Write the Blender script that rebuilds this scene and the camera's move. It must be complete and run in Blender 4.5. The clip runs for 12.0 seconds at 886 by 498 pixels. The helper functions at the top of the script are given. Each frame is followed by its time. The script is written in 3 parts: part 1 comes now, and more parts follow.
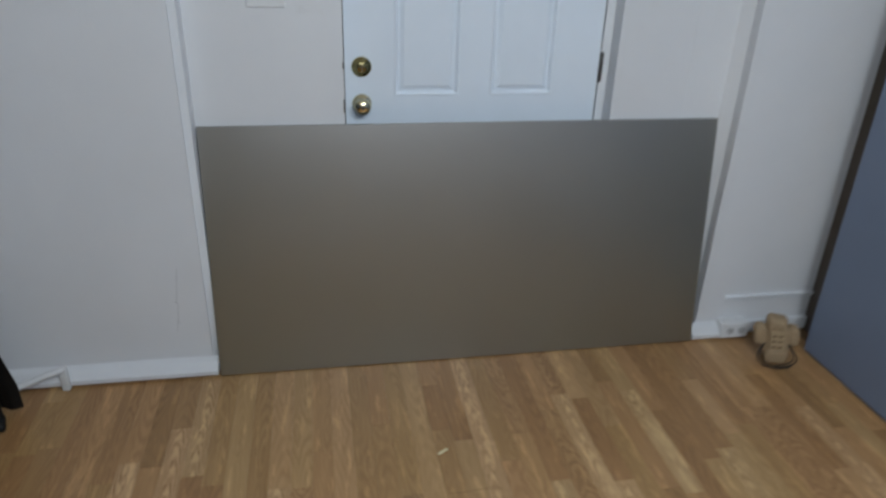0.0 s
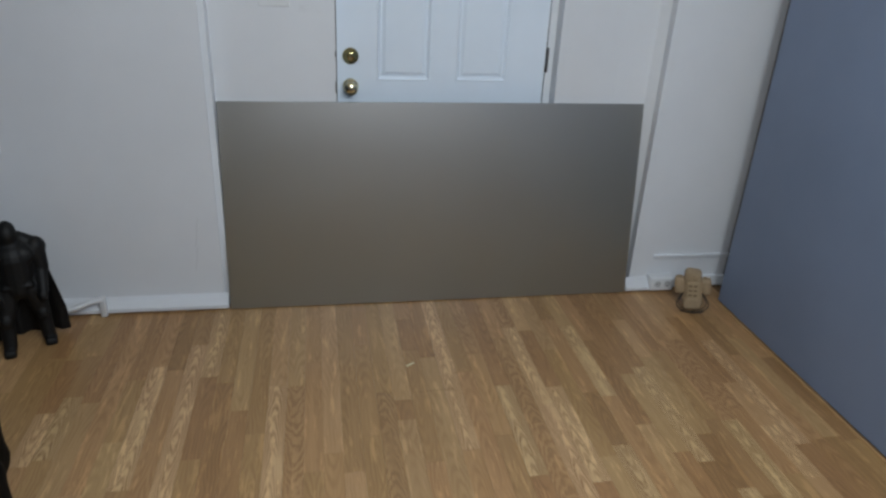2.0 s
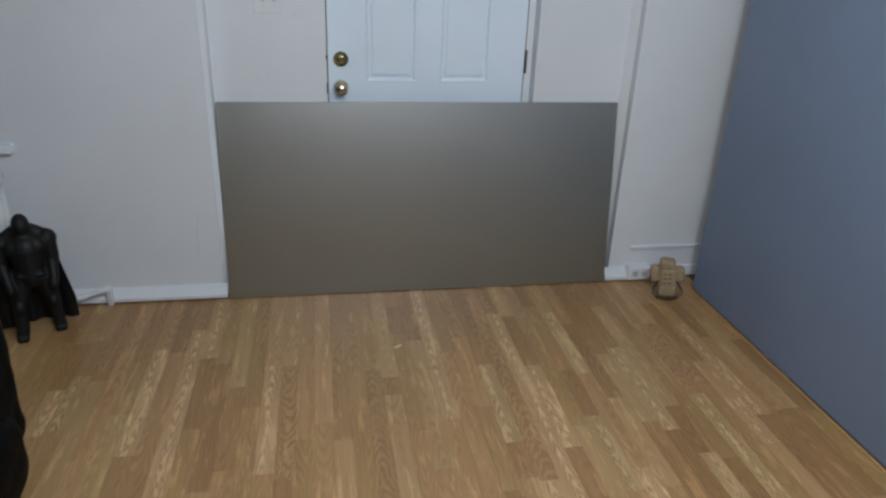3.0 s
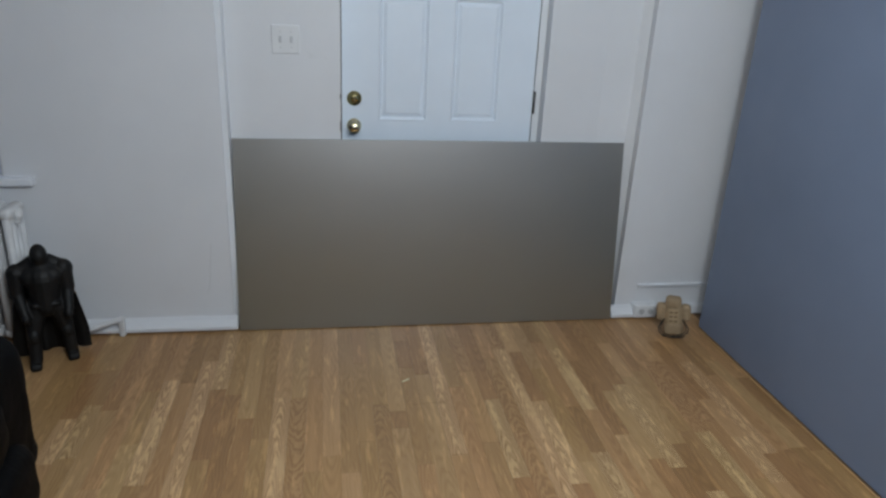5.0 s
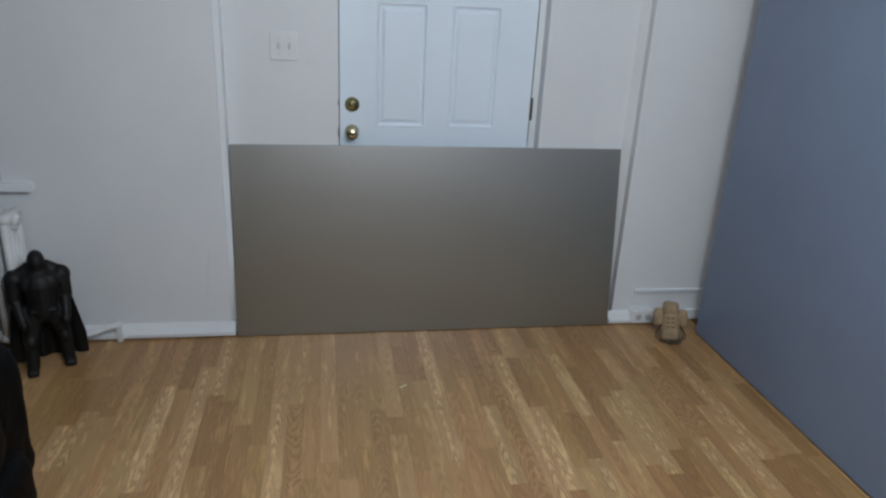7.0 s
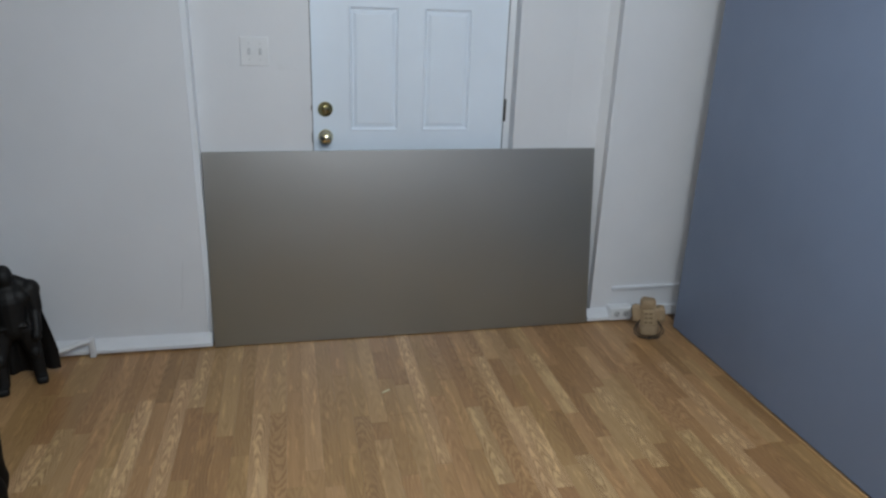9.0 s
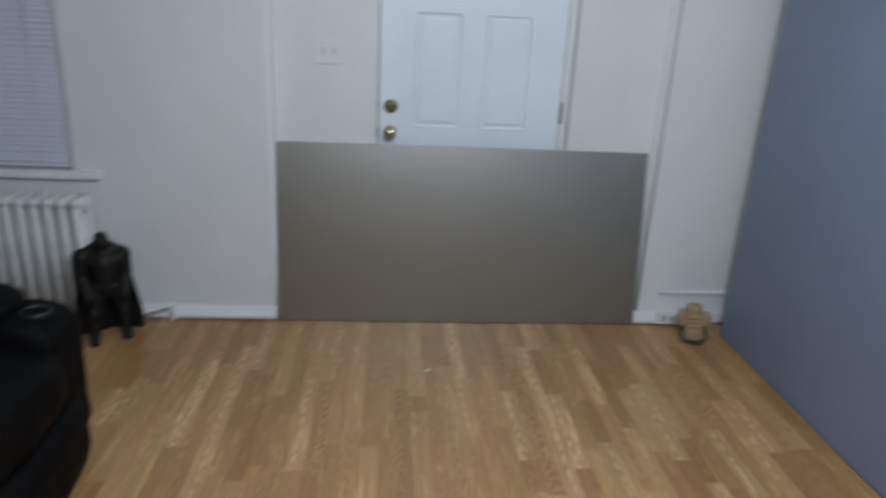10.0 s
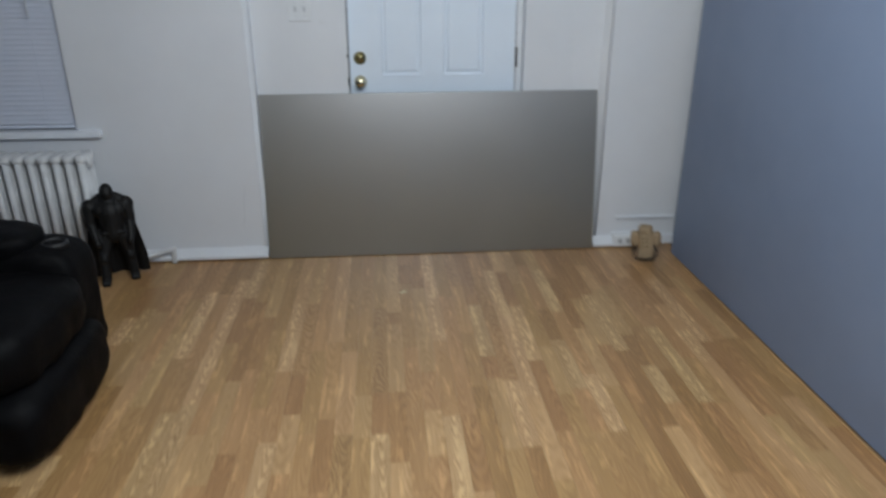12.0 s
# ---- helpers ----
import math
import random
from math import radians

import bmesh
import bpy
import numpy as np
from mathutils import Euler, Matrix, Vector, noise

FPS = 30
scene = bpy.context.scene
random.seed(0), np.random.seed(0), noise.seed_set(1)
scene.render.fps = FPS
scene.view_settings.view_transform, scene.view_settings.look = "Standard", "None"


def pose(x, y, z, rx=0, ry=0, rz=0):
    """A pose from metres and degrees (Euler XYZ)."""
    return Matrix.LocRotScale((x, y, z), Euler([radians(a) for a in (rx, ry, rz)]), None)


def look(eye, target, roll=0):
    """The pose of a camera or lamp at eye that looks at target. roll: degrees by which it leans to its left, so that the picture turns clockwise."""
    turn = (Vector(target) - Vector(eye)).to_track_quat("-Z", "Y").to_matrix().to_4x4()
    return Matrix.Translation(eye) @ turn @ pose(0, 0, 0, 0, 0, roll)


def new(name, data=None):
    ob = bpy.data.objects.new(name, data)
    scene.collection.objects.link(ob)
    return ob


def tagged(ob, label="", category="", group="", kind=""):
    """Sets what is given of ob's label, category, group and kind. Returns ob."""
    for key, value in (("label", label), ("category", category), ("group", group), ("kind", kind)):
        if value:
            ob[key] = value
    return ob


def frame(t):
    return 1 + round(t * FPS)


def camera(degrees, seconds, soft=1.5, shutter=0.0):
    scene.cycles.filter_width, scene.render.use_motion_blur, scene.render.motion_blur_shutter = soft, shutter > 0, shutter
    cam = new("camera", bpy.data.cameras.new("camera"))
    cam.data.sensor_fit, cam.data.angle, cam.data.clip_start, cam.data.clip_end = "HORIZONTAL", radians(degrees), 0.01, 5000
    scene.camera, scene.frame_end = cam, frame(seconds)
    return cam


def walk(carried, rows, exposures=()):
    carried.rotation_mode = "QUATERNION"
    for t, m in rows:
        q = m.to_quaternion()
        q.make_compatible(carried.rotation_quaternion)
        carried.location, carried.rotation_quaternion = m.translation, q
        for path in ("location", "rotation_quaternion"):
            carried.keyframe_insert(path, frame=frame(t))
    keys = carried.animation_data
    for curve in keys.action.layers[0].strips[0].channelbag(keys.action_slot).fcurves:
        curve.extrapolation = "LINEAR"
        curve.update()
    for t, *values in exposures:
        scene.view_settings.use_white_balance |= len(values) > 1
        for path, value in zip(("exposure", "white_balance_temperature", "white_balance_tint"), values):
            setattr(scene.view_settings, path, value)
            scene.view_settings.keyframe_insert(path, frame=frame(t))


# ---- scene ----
cam = camera(65.2, 12.0, soft=2.5, shutter=1.0)
PATH = [
    (0, (0.394, -2.215, 1.519), (0.727, -0.442, 0.656), 1.9),
    (0.2, (0.428, -2.296, 1.524), (0.748, -0.51, 0.683), 3.1),
    (0.5, (0.479, -2.413, 1.532), (0.734, -0.619, 0.687), 3.3),
    (0.7, (0.48, -2.465, 1.534), (0.748, -0.683, 0.666), 3.2),
    (1, (0.482, -2.561, 1.536), (0.738, -0.785, 0.654), 1.1),
    (1.2, (0.452, -2.609, 1.54), (0.717, -0.834, 0.657), 1),
    (1.5, (0.408, -2.681, 1.547), (0.703, -0.898, 0.691), 1.6),
    (1.7, (0.406, -2.735, 1.555), (0.725, -0.954, 0.703), 2.9),
    (2, (0.403, -2.8, 1.566), (0.745, -1.02, 0.72), 2.9),
    (2.2, (0.426, -2.864, 1.558), (0.767, -1.074, 0.733), 3.1),
    (2.5, (0.46, -2.941, 1.545), (0.784, -1.142, 0.733), 3),
    (2.7, (0.453, -2.97, 1.549), (0.781, -1.172, 0.735), 2.9),
    (3, (0.443, -3.016, 1.555), (0.778, -1.22, 0.742), 2.3),
    (3.2, (0.425, -3.03, 1.55), (0.774, -1.2, 0.728), 3),
    (4.8, (0.41, -3.058, 1.56), (0.74, -1.228, 0.843), 2.4),
    (5, (0.42, -3.058, 1.565), (0.743, -1.218, 0.85), 2.8),
    (5.2, (0.429, -3.06, 1.565), (0.75, -1.216, 0.859), 2.7),
    (5.5, (0.442, -3.065, 1.564), (0.769, -1.219, 0.869), 2.5),
    (5.7, (0.444, -3.06, 1.566), (0.779, -1.216, 0.869), 2.7),
    (6, (0.447, -3.059, 1.57), (0.783, -1.227, 0.842), 3.1),
    (6.2, (0.441, -3.063, 1.57), (0.777, -1.229, 0.846), 3.4),
    (6.5, (0.431, -3.064, 1.569), (0.766, -1.227, 0.853), 3.1),
    (6.7, (0.426, -3.064, 1.572), (0.76, -1.225, 0.859), 3.3),
    (7, (0.419, -3.059, 1.577), (0.749, -1.217, 0.872), 2.9),
    (7.2, (0.405, -3.057, 1.572), (0.743, -1.227, 0.882), 2.6),
    (8.8, (0.388, -3.05, 1.553), (0.791, -1.22, 0.865), 1.5),
    (9, (0.389, -3.052, 1.551), (0.801, -1.218, 0.87), 2),
    (9.2, (0.405, -3.072, 1.553), (0.807, -1.233, 0.879), 2.3),
    (9.5, (0.429, -3.117, 1.557), (0.833, -1.274, 0.893), 2.6),
    (9.7, (0.467, -3.178, 1.551), (0.804, -1.318, 0.897), 3.6),
    (10, (0.523, -3.278, 1.542), (0.692, -1.399, 0.876), 2.9),
    (10.2, (0.541, -3.31, 1.549), (0.635, -1.438, 0.851), 2.9),
    (10.5, (0.569, -3.383, 1.559), (0.628, -1.511, 0.858), 0.4),
    (10.7, (0.555, -3.42, 1.556), (0.624, -1.543, 0.869), 0.5),
    (11, (0.533, -3.476, 1.551), (0.642, -1.601, 0.863), 0.2),
    (11.2, (0.541, -3.495, 1.545), (0.679, -1.635, 0.823), 1.4),
    (11.5, (0.552, -3.554, 1.536), (0.698, -1.697, 0.808), 0.5),
    (11.7, (0.596, -3.599, 1.521), (0.741, -1.742, 0.791), 0.9),
    (12, (0.662, -3.694, 1.498), (0.817, -1.846, 0.75), -0.1),
]
walk(cam, [(t, look(eye, target, roll)) for t, eye, target, roll in PATH],
     exposures=[(0, 0.0), (9.5, 0.0), (10.5, 0.04), (12, 0.09)])

# ---- world, light, exposure ----
world = bpy.data.worlds.new("night")
world.use_nodes = True
scene.world = world
world.node_tree.nodes["Background"].inputs[0].default_value = (0.02, 0.03, 0.05, 1)
world.node_tree.nodes["Background"].inputs[1].default_value = 0.3
scene.view_settings.exposure = 0.0

LAMP = Vector((0.92, -2.65, 2.28))      # middle of the three-bulb ceiling fixture
BULBS = [LAMP + Vector((0.46 * math.cos(a), 0.46 * math.sin(a), 0)) for a in (0.5, 2.6, 4.7)]
for b in BULBS:
    lamp = bpy.data.lights.new("bulb_light", "POINT")
    lamp.energy, lamp.color, lamp.shadow_soft_size = 39.5, (0.837, 0.926, 0.99), 0.18
    new("bulb_light", lamp).location = b - Vector((0, 0, 0.13))

# ---- materials ----


class Nodes:
    """A short hand for node trees."""

    def __init__(self, name, rough=0.5, metal=0.0):
        self.m = bpy.data.materials.new(name)
        self.m.use_nodes = True
        self.t = self.m.node_tree
        self.p = self.t.nodes["Principled BSDF"]
        self.p.inputs["Roughness"].default_value = rough
        self.p.inputs["Metallic"].default_value = metal

    def add(self, kind, props=None, **ins):
        n = self.t.nodes.new(kind)
        for k, v in (props or {}).items():
            setattr(n, k, v)
        for k, v in ins.items():
            self.put(n, k.replace("_", " "), v)
        return n

    def put(self, n, key, v):
        sock = n.inputs[int(key)] if key.isdigit() else n.inputs[key]
        if hasattr(v, "is_output"):
            self.t.links.new(v, sock)
        else:
            sock.default_value = v

    def math(self, op, a, b=0.0):
        n = self.t.nodes.new("ShaderNodeMath")
        n.operation = op
        self.put(n, "0", a)
        self.put(n, "1", b)
        return n.outputs[0]

    def noise(self, vec, scale, detail=3.0, rough=0.5):
        n = self.add("ShaderNodeTexNoise", None, Scale=scale, Detail=detail, Roughness=rough)
        if vec is not None:
            self.put(n, "Vector", vec)
        return n.outputs["Fac"]

    def ramp(self, fac, stops):
        n = self.t.nodes.new("ShaderNodeValToRGB")
        e = n.color_ramp.elements
        e[0].position, e[0].color = stops[0][0], (*stops[0][1], 1)
        e[1].position, e[1].color = stops[-1][0], (*stops[-1][1], 1)
        for pos, col in stops[1:-1]:
            e.new(pos).color = (*col, 1)
        self.put(n, "Fac", fac)
        return n.outputs["Color"]

    def mix(self, fac, a, b, blend="MIX"):
        n = self.t.nodes.new("ShaderNodeMix")
        n.data_type, n.blend_type = "RGBA", blend
        for i, v in ((0, fac), (6, a), (7, b)):
            if hasattr(v, "is_output"):
                self.t.links.new(v, n.inputs[i])
            elif i:
                n.inputs[i].default_value = (*v, 1)
            else:
                n.inputs[i].default_value = v
        return n.outputs[2]

    def bump(self, height, strength, dist):
        n = self.add("ShaderNodeBump", None, Strength=strength, Distance=dist, Height=height)
        self.t.links.new(n.outputs["Normal"], self.p.inputs["Normal"])

    def pos(self):
        return self.add("ShaderNodeNewGeometry").outputs["Position"]


def paint(name, col, rough=0.5, vary=0.06, scale=2.5, bump=0.15, grain=140.0, stain=None):
    """Brushed or rolled paint: broad mottling, fine roller relief, sparse marks."""
    n = Nodes(name, rough)
    p = n.pos()
    big = n.noise(p, scale, 4, 0.6)
    lo = tuple(c * (1 - vary) for c in col)
    hi = tuple(min(1, c * (1 + vary)) for c in col)
    c = n.ramp(big, [(0.3, lo), (0.7, hi)])
    if stain:
        s = n.noise(p, 7.0, 6, 0.7)
        c = n.mix(n.ramp(s, [(0.66, (0, 0, 0)), (0.80, (0.5, 0.5, 0.5))]), c, stain)
    n.put(n.p, "Base Color", c)
    n.put(n.p, "Roughness", n.math("ADD", n.math("MULTIPLY", n.noise(p, 9.0), 0.16), rough - 0.08))
    n.bump(n.math("ADD", n.noise(p, grain, 3), n.math("MULTIPLY", n.noise(p, 6.0, 3), 2.0)), bump, 0.002)
    return n.m


def plain(name, col, rough=0.5, metal=0.0, vary=0.12, scale=40.0, bump=0.1):
    n = Nodes(name, rough, metal)
    p = n.pos()
    f = n.noise(p, scale, 4, 0.6)
    n.put(n.p, "Base Color", n.ramp(f, [(0.3, tuple(c * (1 - vary) for c in col)), (0.7, tuple(min(1, c * (1 + vary)) for c in col))]))
    n.put(n.p, "Roughness", n.math("ADD", n.math("MULTIPLY", f, 0.15), rough - 0.07))
    if bump:
        n.bump(n.noise(p, scale * 3, 3), bump, 0.001)
    return n.m


def oak(name, light, dark, contrast, by_island=False, arch=None):
    """Varnished red-oak strip: tone by strip, flame figure, pores and long streaks."""
    n = Nodes(name, 0.42)
    geo = n.add("ShaderNodeNewGeometry")
    if by_island:
        rnd = geo.outputs["Random Per Island"]
    else:
        rnd = n.add("ShaderNodeObjectInfo").outputs["Random"]
    sep = n.add("ShaderNodeSeparateXYZ", None, Vector=geo.outputs["Position"])
    x, y = sep.outputs[0], sep.outputs[1]

    def field(sx, sy, sz, detail=3.0, rough=0.5):
        v = n.add("ShaderNodeCombineXYZ", None, X=n.math("MULTIPLY", x, sx), Y=n.math("MULTIPLY", y, sy), Z=n.math("MULTIPLY", rnd, sz))
        return n.noise(v.outputs[0], 1.0, detail, rough)

    wob, jag = field(9.0, 3.2, 57.0), field(75.0, 16.0, 71.0, 4.0, 0.65)
    if arch:
        # arches stacked along the strip, steep ones drawn out into zigzag streaks
        steep, period, rag, warp, core, thin = arch
        loc = n.add("ShaderNodeSeparateXYZ", None, Vector=n.add("ShaderNodeTexCoord").outputs["Object"])
        u = n.math("ADD", loc.outputs[0], n.math("ADD", n.math("MULTIPLY", rnd, 0.024), n.math("MULTIPLY", wob, 0.040)))
        u = n.math("SUBTRACT", u, 0.064)
        side = n.math("SUBTRACT", n.math("MULTIPLY", n.math("GREATER_THAN", n.math("FRACT", n.math("MULTIPLY", rnd, 5.7)), 0.5), 2.0), 1.0)
        rise = n.math("MULTIPLY", n.math("MULTIPLY", n.math("MULTIPLY", u, u), steep), side)
        phase = n.math("ADD", n.math("ADD", loc.outputs[1], rise), n.math("ADD", n.math("MULTIPLY", jag, rag), n.math("MULTIPLY", field(24.0, 9.0, 29.0, 3.0, 0.6), warp)))
        band = n.math("MULTIPLY", n.math("ADD", n.math("SINE", n.math("MULTIPLY", phase, 6.283 / period)), 1.0), 0.5)
        band = n.math("POWER", band, thin)
        mask = n.add("ShaderNodeMapRange", None, Value=field(12.0, 2.4, 13.0, 2.0), From_Min=0.30, From_Max=0.50).outputs[0]
    else:
        # long jagged rings about a point that differs from strip to strip
        rx = n.math("ADD", n.math("MULTIPLY", n.math("ADD", x, n.math("MULTIPLY", wob, 0.05)), 13.0), n.math("MULTIPLY", rnd, 23.0))
        ry = n.math("ADD", n.math("MULTIPLY", y, 1.9), n.math("MULTIPLY", rnd, 41.0))
        fx = n.math("SUBTRACT", n.math("FRACT", rx), 0.5)
        fy = n.math("SUBTRACT", n.math("PINGPONG", ry, 1.0), 0.2)
        ring = n.math("SQRT", n.math("ADD", n.math("MULTIPLY", fx, fx), n.math("MULTIPLY", n.math("MULTIPLY", fy, fy), 0.8)))
        phase = n.math("ADD", ring, n.math("ADD", n.math("MULTIPLY", wob, 0.20), n.math("MULTIPLY", jag, 0.055)))
        band = n.math("MULTIPLY", n.math("ADD", n.math("SINE", n.math("MULTIPLY", phase, 50.0)), 1.0), 0.5)
        band = n.math("POWER", band, 1.7)
        mask = n.add("ShaderNodeMapRange", None, Value=field(22.0, 3.0, 13.0, 2.0), From_Min=0.36, From_Max=0.62).outputs[0]
    band = n.math("MULTIPLY", band, mask)
    heart = None
    if arch and core:
        # pale heart running the length of the strip, its toothed edges drawn in dark
        tooth = n.math("FRACT", n.math("ADD", n.math("MULTIPLY", n.math("ADD", loc.outputs[1], n.math("MULTIPLY", jag, 0.05)), 21.0), n.math("MULTIPLY", rnd, 9.0)))
        off = n.math("ADD", n.math("ABSOLUTE", u), n.math("ADD", n.math("MULTIPLY", jag, 0.026), n.math("MULTIPLY", tooth, 0.010)))
        heart = n.add("ShaderNodeMapRange", None, Value=off, From_Min=0.031, From_Max=0.025).outputs[0]
        rim = n.math("MULTIPLY", n.math("MULTIPLY", heart, n.math("SUBTRACT", 1.0, heart)), 1.6)
    fib = field(330.0, 9.0, 91.0, 4.0, 0.65)
    streak = field(70.0, 2.2, 33.0, 3.0, 0.6)
    grain = n.math("ADD", n.math("MULTIPLY", band, contrast), n.math("ADD", n.math("MULTIPLY", fib, 0.36), n.math("MULTIPLY", streak, 0.60 - contrast * 0.4)))
    mid = tuple(0.5 * (a + b) for a, b in zip(light, dark))
    col = n.ramp(grain, [(0.33, light), (0.46, mid), (0.72, dark)])
    # pale ragged flecks along the grain
    fleck = n.ramp(n.math("ADD", n.math("MULTIPLY", field(48.0, 4.5, 19.0, 4.0, 0.7), 0.8), n.math("MULTIPLY", jag, 0.2)), [(0.545, (0, 0, 0)), (0.61, (0.8, 0.8, 0.8))])
    col = n.mix(fleck, col, tuple(min(1.0, c * 1.30) for c in light))
    if heart is not None:
        col = n.mix(n.math("MULTIPLY", heart, core), col, tuple(min(1.0, c * 1.14) for c in light))
        col = n.mix(n.math("MULTIPLY", rim, mask), col, tuple(c * 0.86 for c in dark))
    hue = n.ramp(n.math("FRACT", n.math("MULTIPLY", rnd, 7.31)), [(0.0, (0.90, 0.88, 0.84)), (0.25, (0.97, 0.985, 0.90)), (0.5, (1.0, 0.97, 0.94)), (0.75, (1.03, 0.985, 0.97)), (1.0, (1.07, 1.06, 1.02))])
    col = n.mix(1.0, col, hue, "MULTIPLY")
    n.put(n.p, "Base Color", col)
    n.put(n.p, "Roughness", n.math("ADD", n.math("MULTIPLY", fib, 0.14), 0.30))
    n.bump(fib, 0.12, 0.0006)
    return n.m


WALL = paint("wall_paint", (0.672, 0.69, 0.718), 0.55, 0.035, 1.8, 0.22, 120, (0.58, 0.59, 0.60))
TRIM = paint("trim_paint", (0.72, 0.75, 0.79), 0.38, 0.04, 5.0, 0.15, 60, (0.52, 0.52, 0.50))
DOOR = paint("door_enamel", (0.72, 0.80, 0.89), 0.36, 0.025, 3.0, 0.06, 90)
BLUE = paint("blue_paint", (0.170, 0.214, 0.308), 0.5, 0.06, 1.6, 0.2, 130)
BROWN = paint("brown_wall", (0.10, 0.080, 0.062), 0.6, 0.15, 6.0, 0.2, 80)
CEIL = paint("ceiling_paint", (0.72, 0.72, 0.71), 0.7, 0.03, 2.0, 0.2, 100)
BOARD_EDGE = plain("board_edge", (0.16, 0.15, 0.13), 0.6)
RAD = paint("radiator_enamel", (0.60, 0.61, 0.62), 0.4, 0.08, 14.0, 0.3, 70, (0.42, 0.40, 0.37))
SLAT = paint("blind_slat", (0.58, 0.62, 0.71), 0.45, 0.03, 4.0, 0.0, 50)
PLASTIC = plain("white_plastic", (0.70, 0.72, 0.74), 0.35, 0, 0.03, 20, 0.03)
SLOT = plain("dark_slot", (0.02, 0.02, 0.02), 0.6)
# brass darkened in colour for the dim room that the deadbolt reflects
BRASS_DARK = plain("dark_reflection_brass", (0.42, 0.365, 0.175), 0.13, 1.0, 0.3, 120, 0.05)
BRASS = plain("polished_brass", (0.66, 0.60, 0.40), 0.15, 1.0, 0.15, 90, 0.04)
STEEL = plain("dark_hinge_steel", (0.10, 0.095, 0.09), 0.45, 0.8)
SEAL = plain("black_seal", (0.008, 0.008, 0.009), 0.55)
FIGURE = plain("charcoal_vinyl", (0.0058, 0.0055, 0.0054), 0.55, 0, 0.4, 60, 0.25)
FIGURE.node_tree.nodes["Principled BSDF"].inputs["Specular IOR Level"].default_value = 0.28
TAN = plain("tan_canvas", (0.32, 0.232, 0.140), 0.85, 0, 0.22, 160, 0.4)
TAN_LIGHT = plain("tan_webbing", (0.35, 0.260, 0.155), 0.85, 0, 0.2, 220, 0.4)
TAN_DARK = plain("brown_patch", (0.19, 0.13, 0.075), 0.9, 0, 0.2, 200, 0.4)
CORD = plain("dark_cord", (0.035, 0.026, 0.018), 0.75, 0, 0.3, 300, 0.4)
PAPER = plain("pale_scrap", (0.72, 0.66, 0.42), 0.7, 0, 0.1, 200)
SUB = plain("floor_joint", (0.17, 0.10, 0.05), 0.8, 0, 0.2, 30)
CRACK = plain("hairline_crack", (0.30, 0.31, 0.33), 0.9)
OUTLET_GREY = plain("grey_outlet_face", (0.50, 0.52, 0.54), 0.4, 0, 0.04, 30)


def leather():
    n = Nodes("black_leather", 0.5)
    n.p.inputs["Specular IOR Level"].default_value = 0.08
    p = n.pos()
    cells = n.add("ShaderNodeTexVoronoi", None, Scale=260.0, Vector=p).outputs["Distance"]
    fold = n.noise(p, 11.0, 5, 0.65)
    n.put(n.p, "Base Color", n.ramp(fold, [(0.3, (0.0012, 0.0012, 0.0015)), (0.75, (0.0035, 0.0035, 0.0042))]))
    n.put(n.p, "Roughness", n.math("ADD", n.math("MULTIPLY", fold, 0.2), 0.5))
    n.bump(n.math("ADD", n.math("MULTIPLY", cells, 0.25), n.math("MULTIPLY", fold, 4.0)), 0.35, 0.004)
    return n.m


def satin_board():
    """Satin laminate: dull taupe under a broad sheen, faintly clouded."""
    n = Nodes("board_laminate", 0.44)
    n.p.inputs["IOR"].default_value = 2.35
    n.p.inputs["Specular IOR Level"].default_value = 1.0
    n.p.inputs["Specular Tint"].default_value = (0.975, 0.962, 1.0, 1)
    p = n.pos()
    n.put(n.p, "Base Color", n.ramp(n.noise(p, 2.4, 4, 0.6), [(0.3, (0.0465, 0.0452, 0.0140)), (0.7, (0.0565, 0.0545, 0.0200))]))
    n.put(n.p, "Roughness", n.math("ADD", n.math("MULTIPLY", n.noise(p, 5.0, 3), 0.08), 0.365))
    n.bump(n.noise(p, 500.0, 2), 0.04, 0.0004)
    return n.m


LEATHER = leather()
BOARD = satin_board()
GLASS = Nodes("window_glass", 0.02)
GLASS.p.inputs["Transmission Weight"].default_value = 1.0
GLASS = GLASS.m
GLOBE = Nodes("lit_globe", 0.3)
GLOBE.p.inputs["Emission Color"].default_value = (1, 0.96, 0.9, 1)
GLOBE.p.inputs["Emission Strength"].default_value = 2.0
GLOBE = GLOBE.m

OAKS = {
    "pale": ((0.448, 0.283, 0.137), (0.347, 0.204, 0.091)),
    "honey": ((0.397, 0.235, 0.106), (0.294, 0.164, 0.068)),
    "brown": ((0.338, 0.191, 0.082), (0.243, 0.129, 0.052)),
    "flame": ((0.519, 0.347, 0.180), (0.268, 0.146, 0.061)),
    "swirl": ((0.390, 0.232, 0.107), (0.265, 0.145, 0.061)),
}
ARCH = {"flame": (330.0, 0.075, 0.030, 0.07, 0.35, 2.6), "swirl": (85.0, 0.058, 0.040, 0.20, 0.0, 2.0)}
OAK = {k: oak("oak_" + k, a, b, {"flame": 0.75, "swirl": 0.42}.get(k, 0.32), arch=ARCH.get(k)) for k, (a, b) in OAKS.items()}
OAK_FAR = {k: oak("oak_far_" + k, *OAKS[k], 0.28, True) for k in ("pale", "honey", "brown")}

# ---- mesh helpers ----


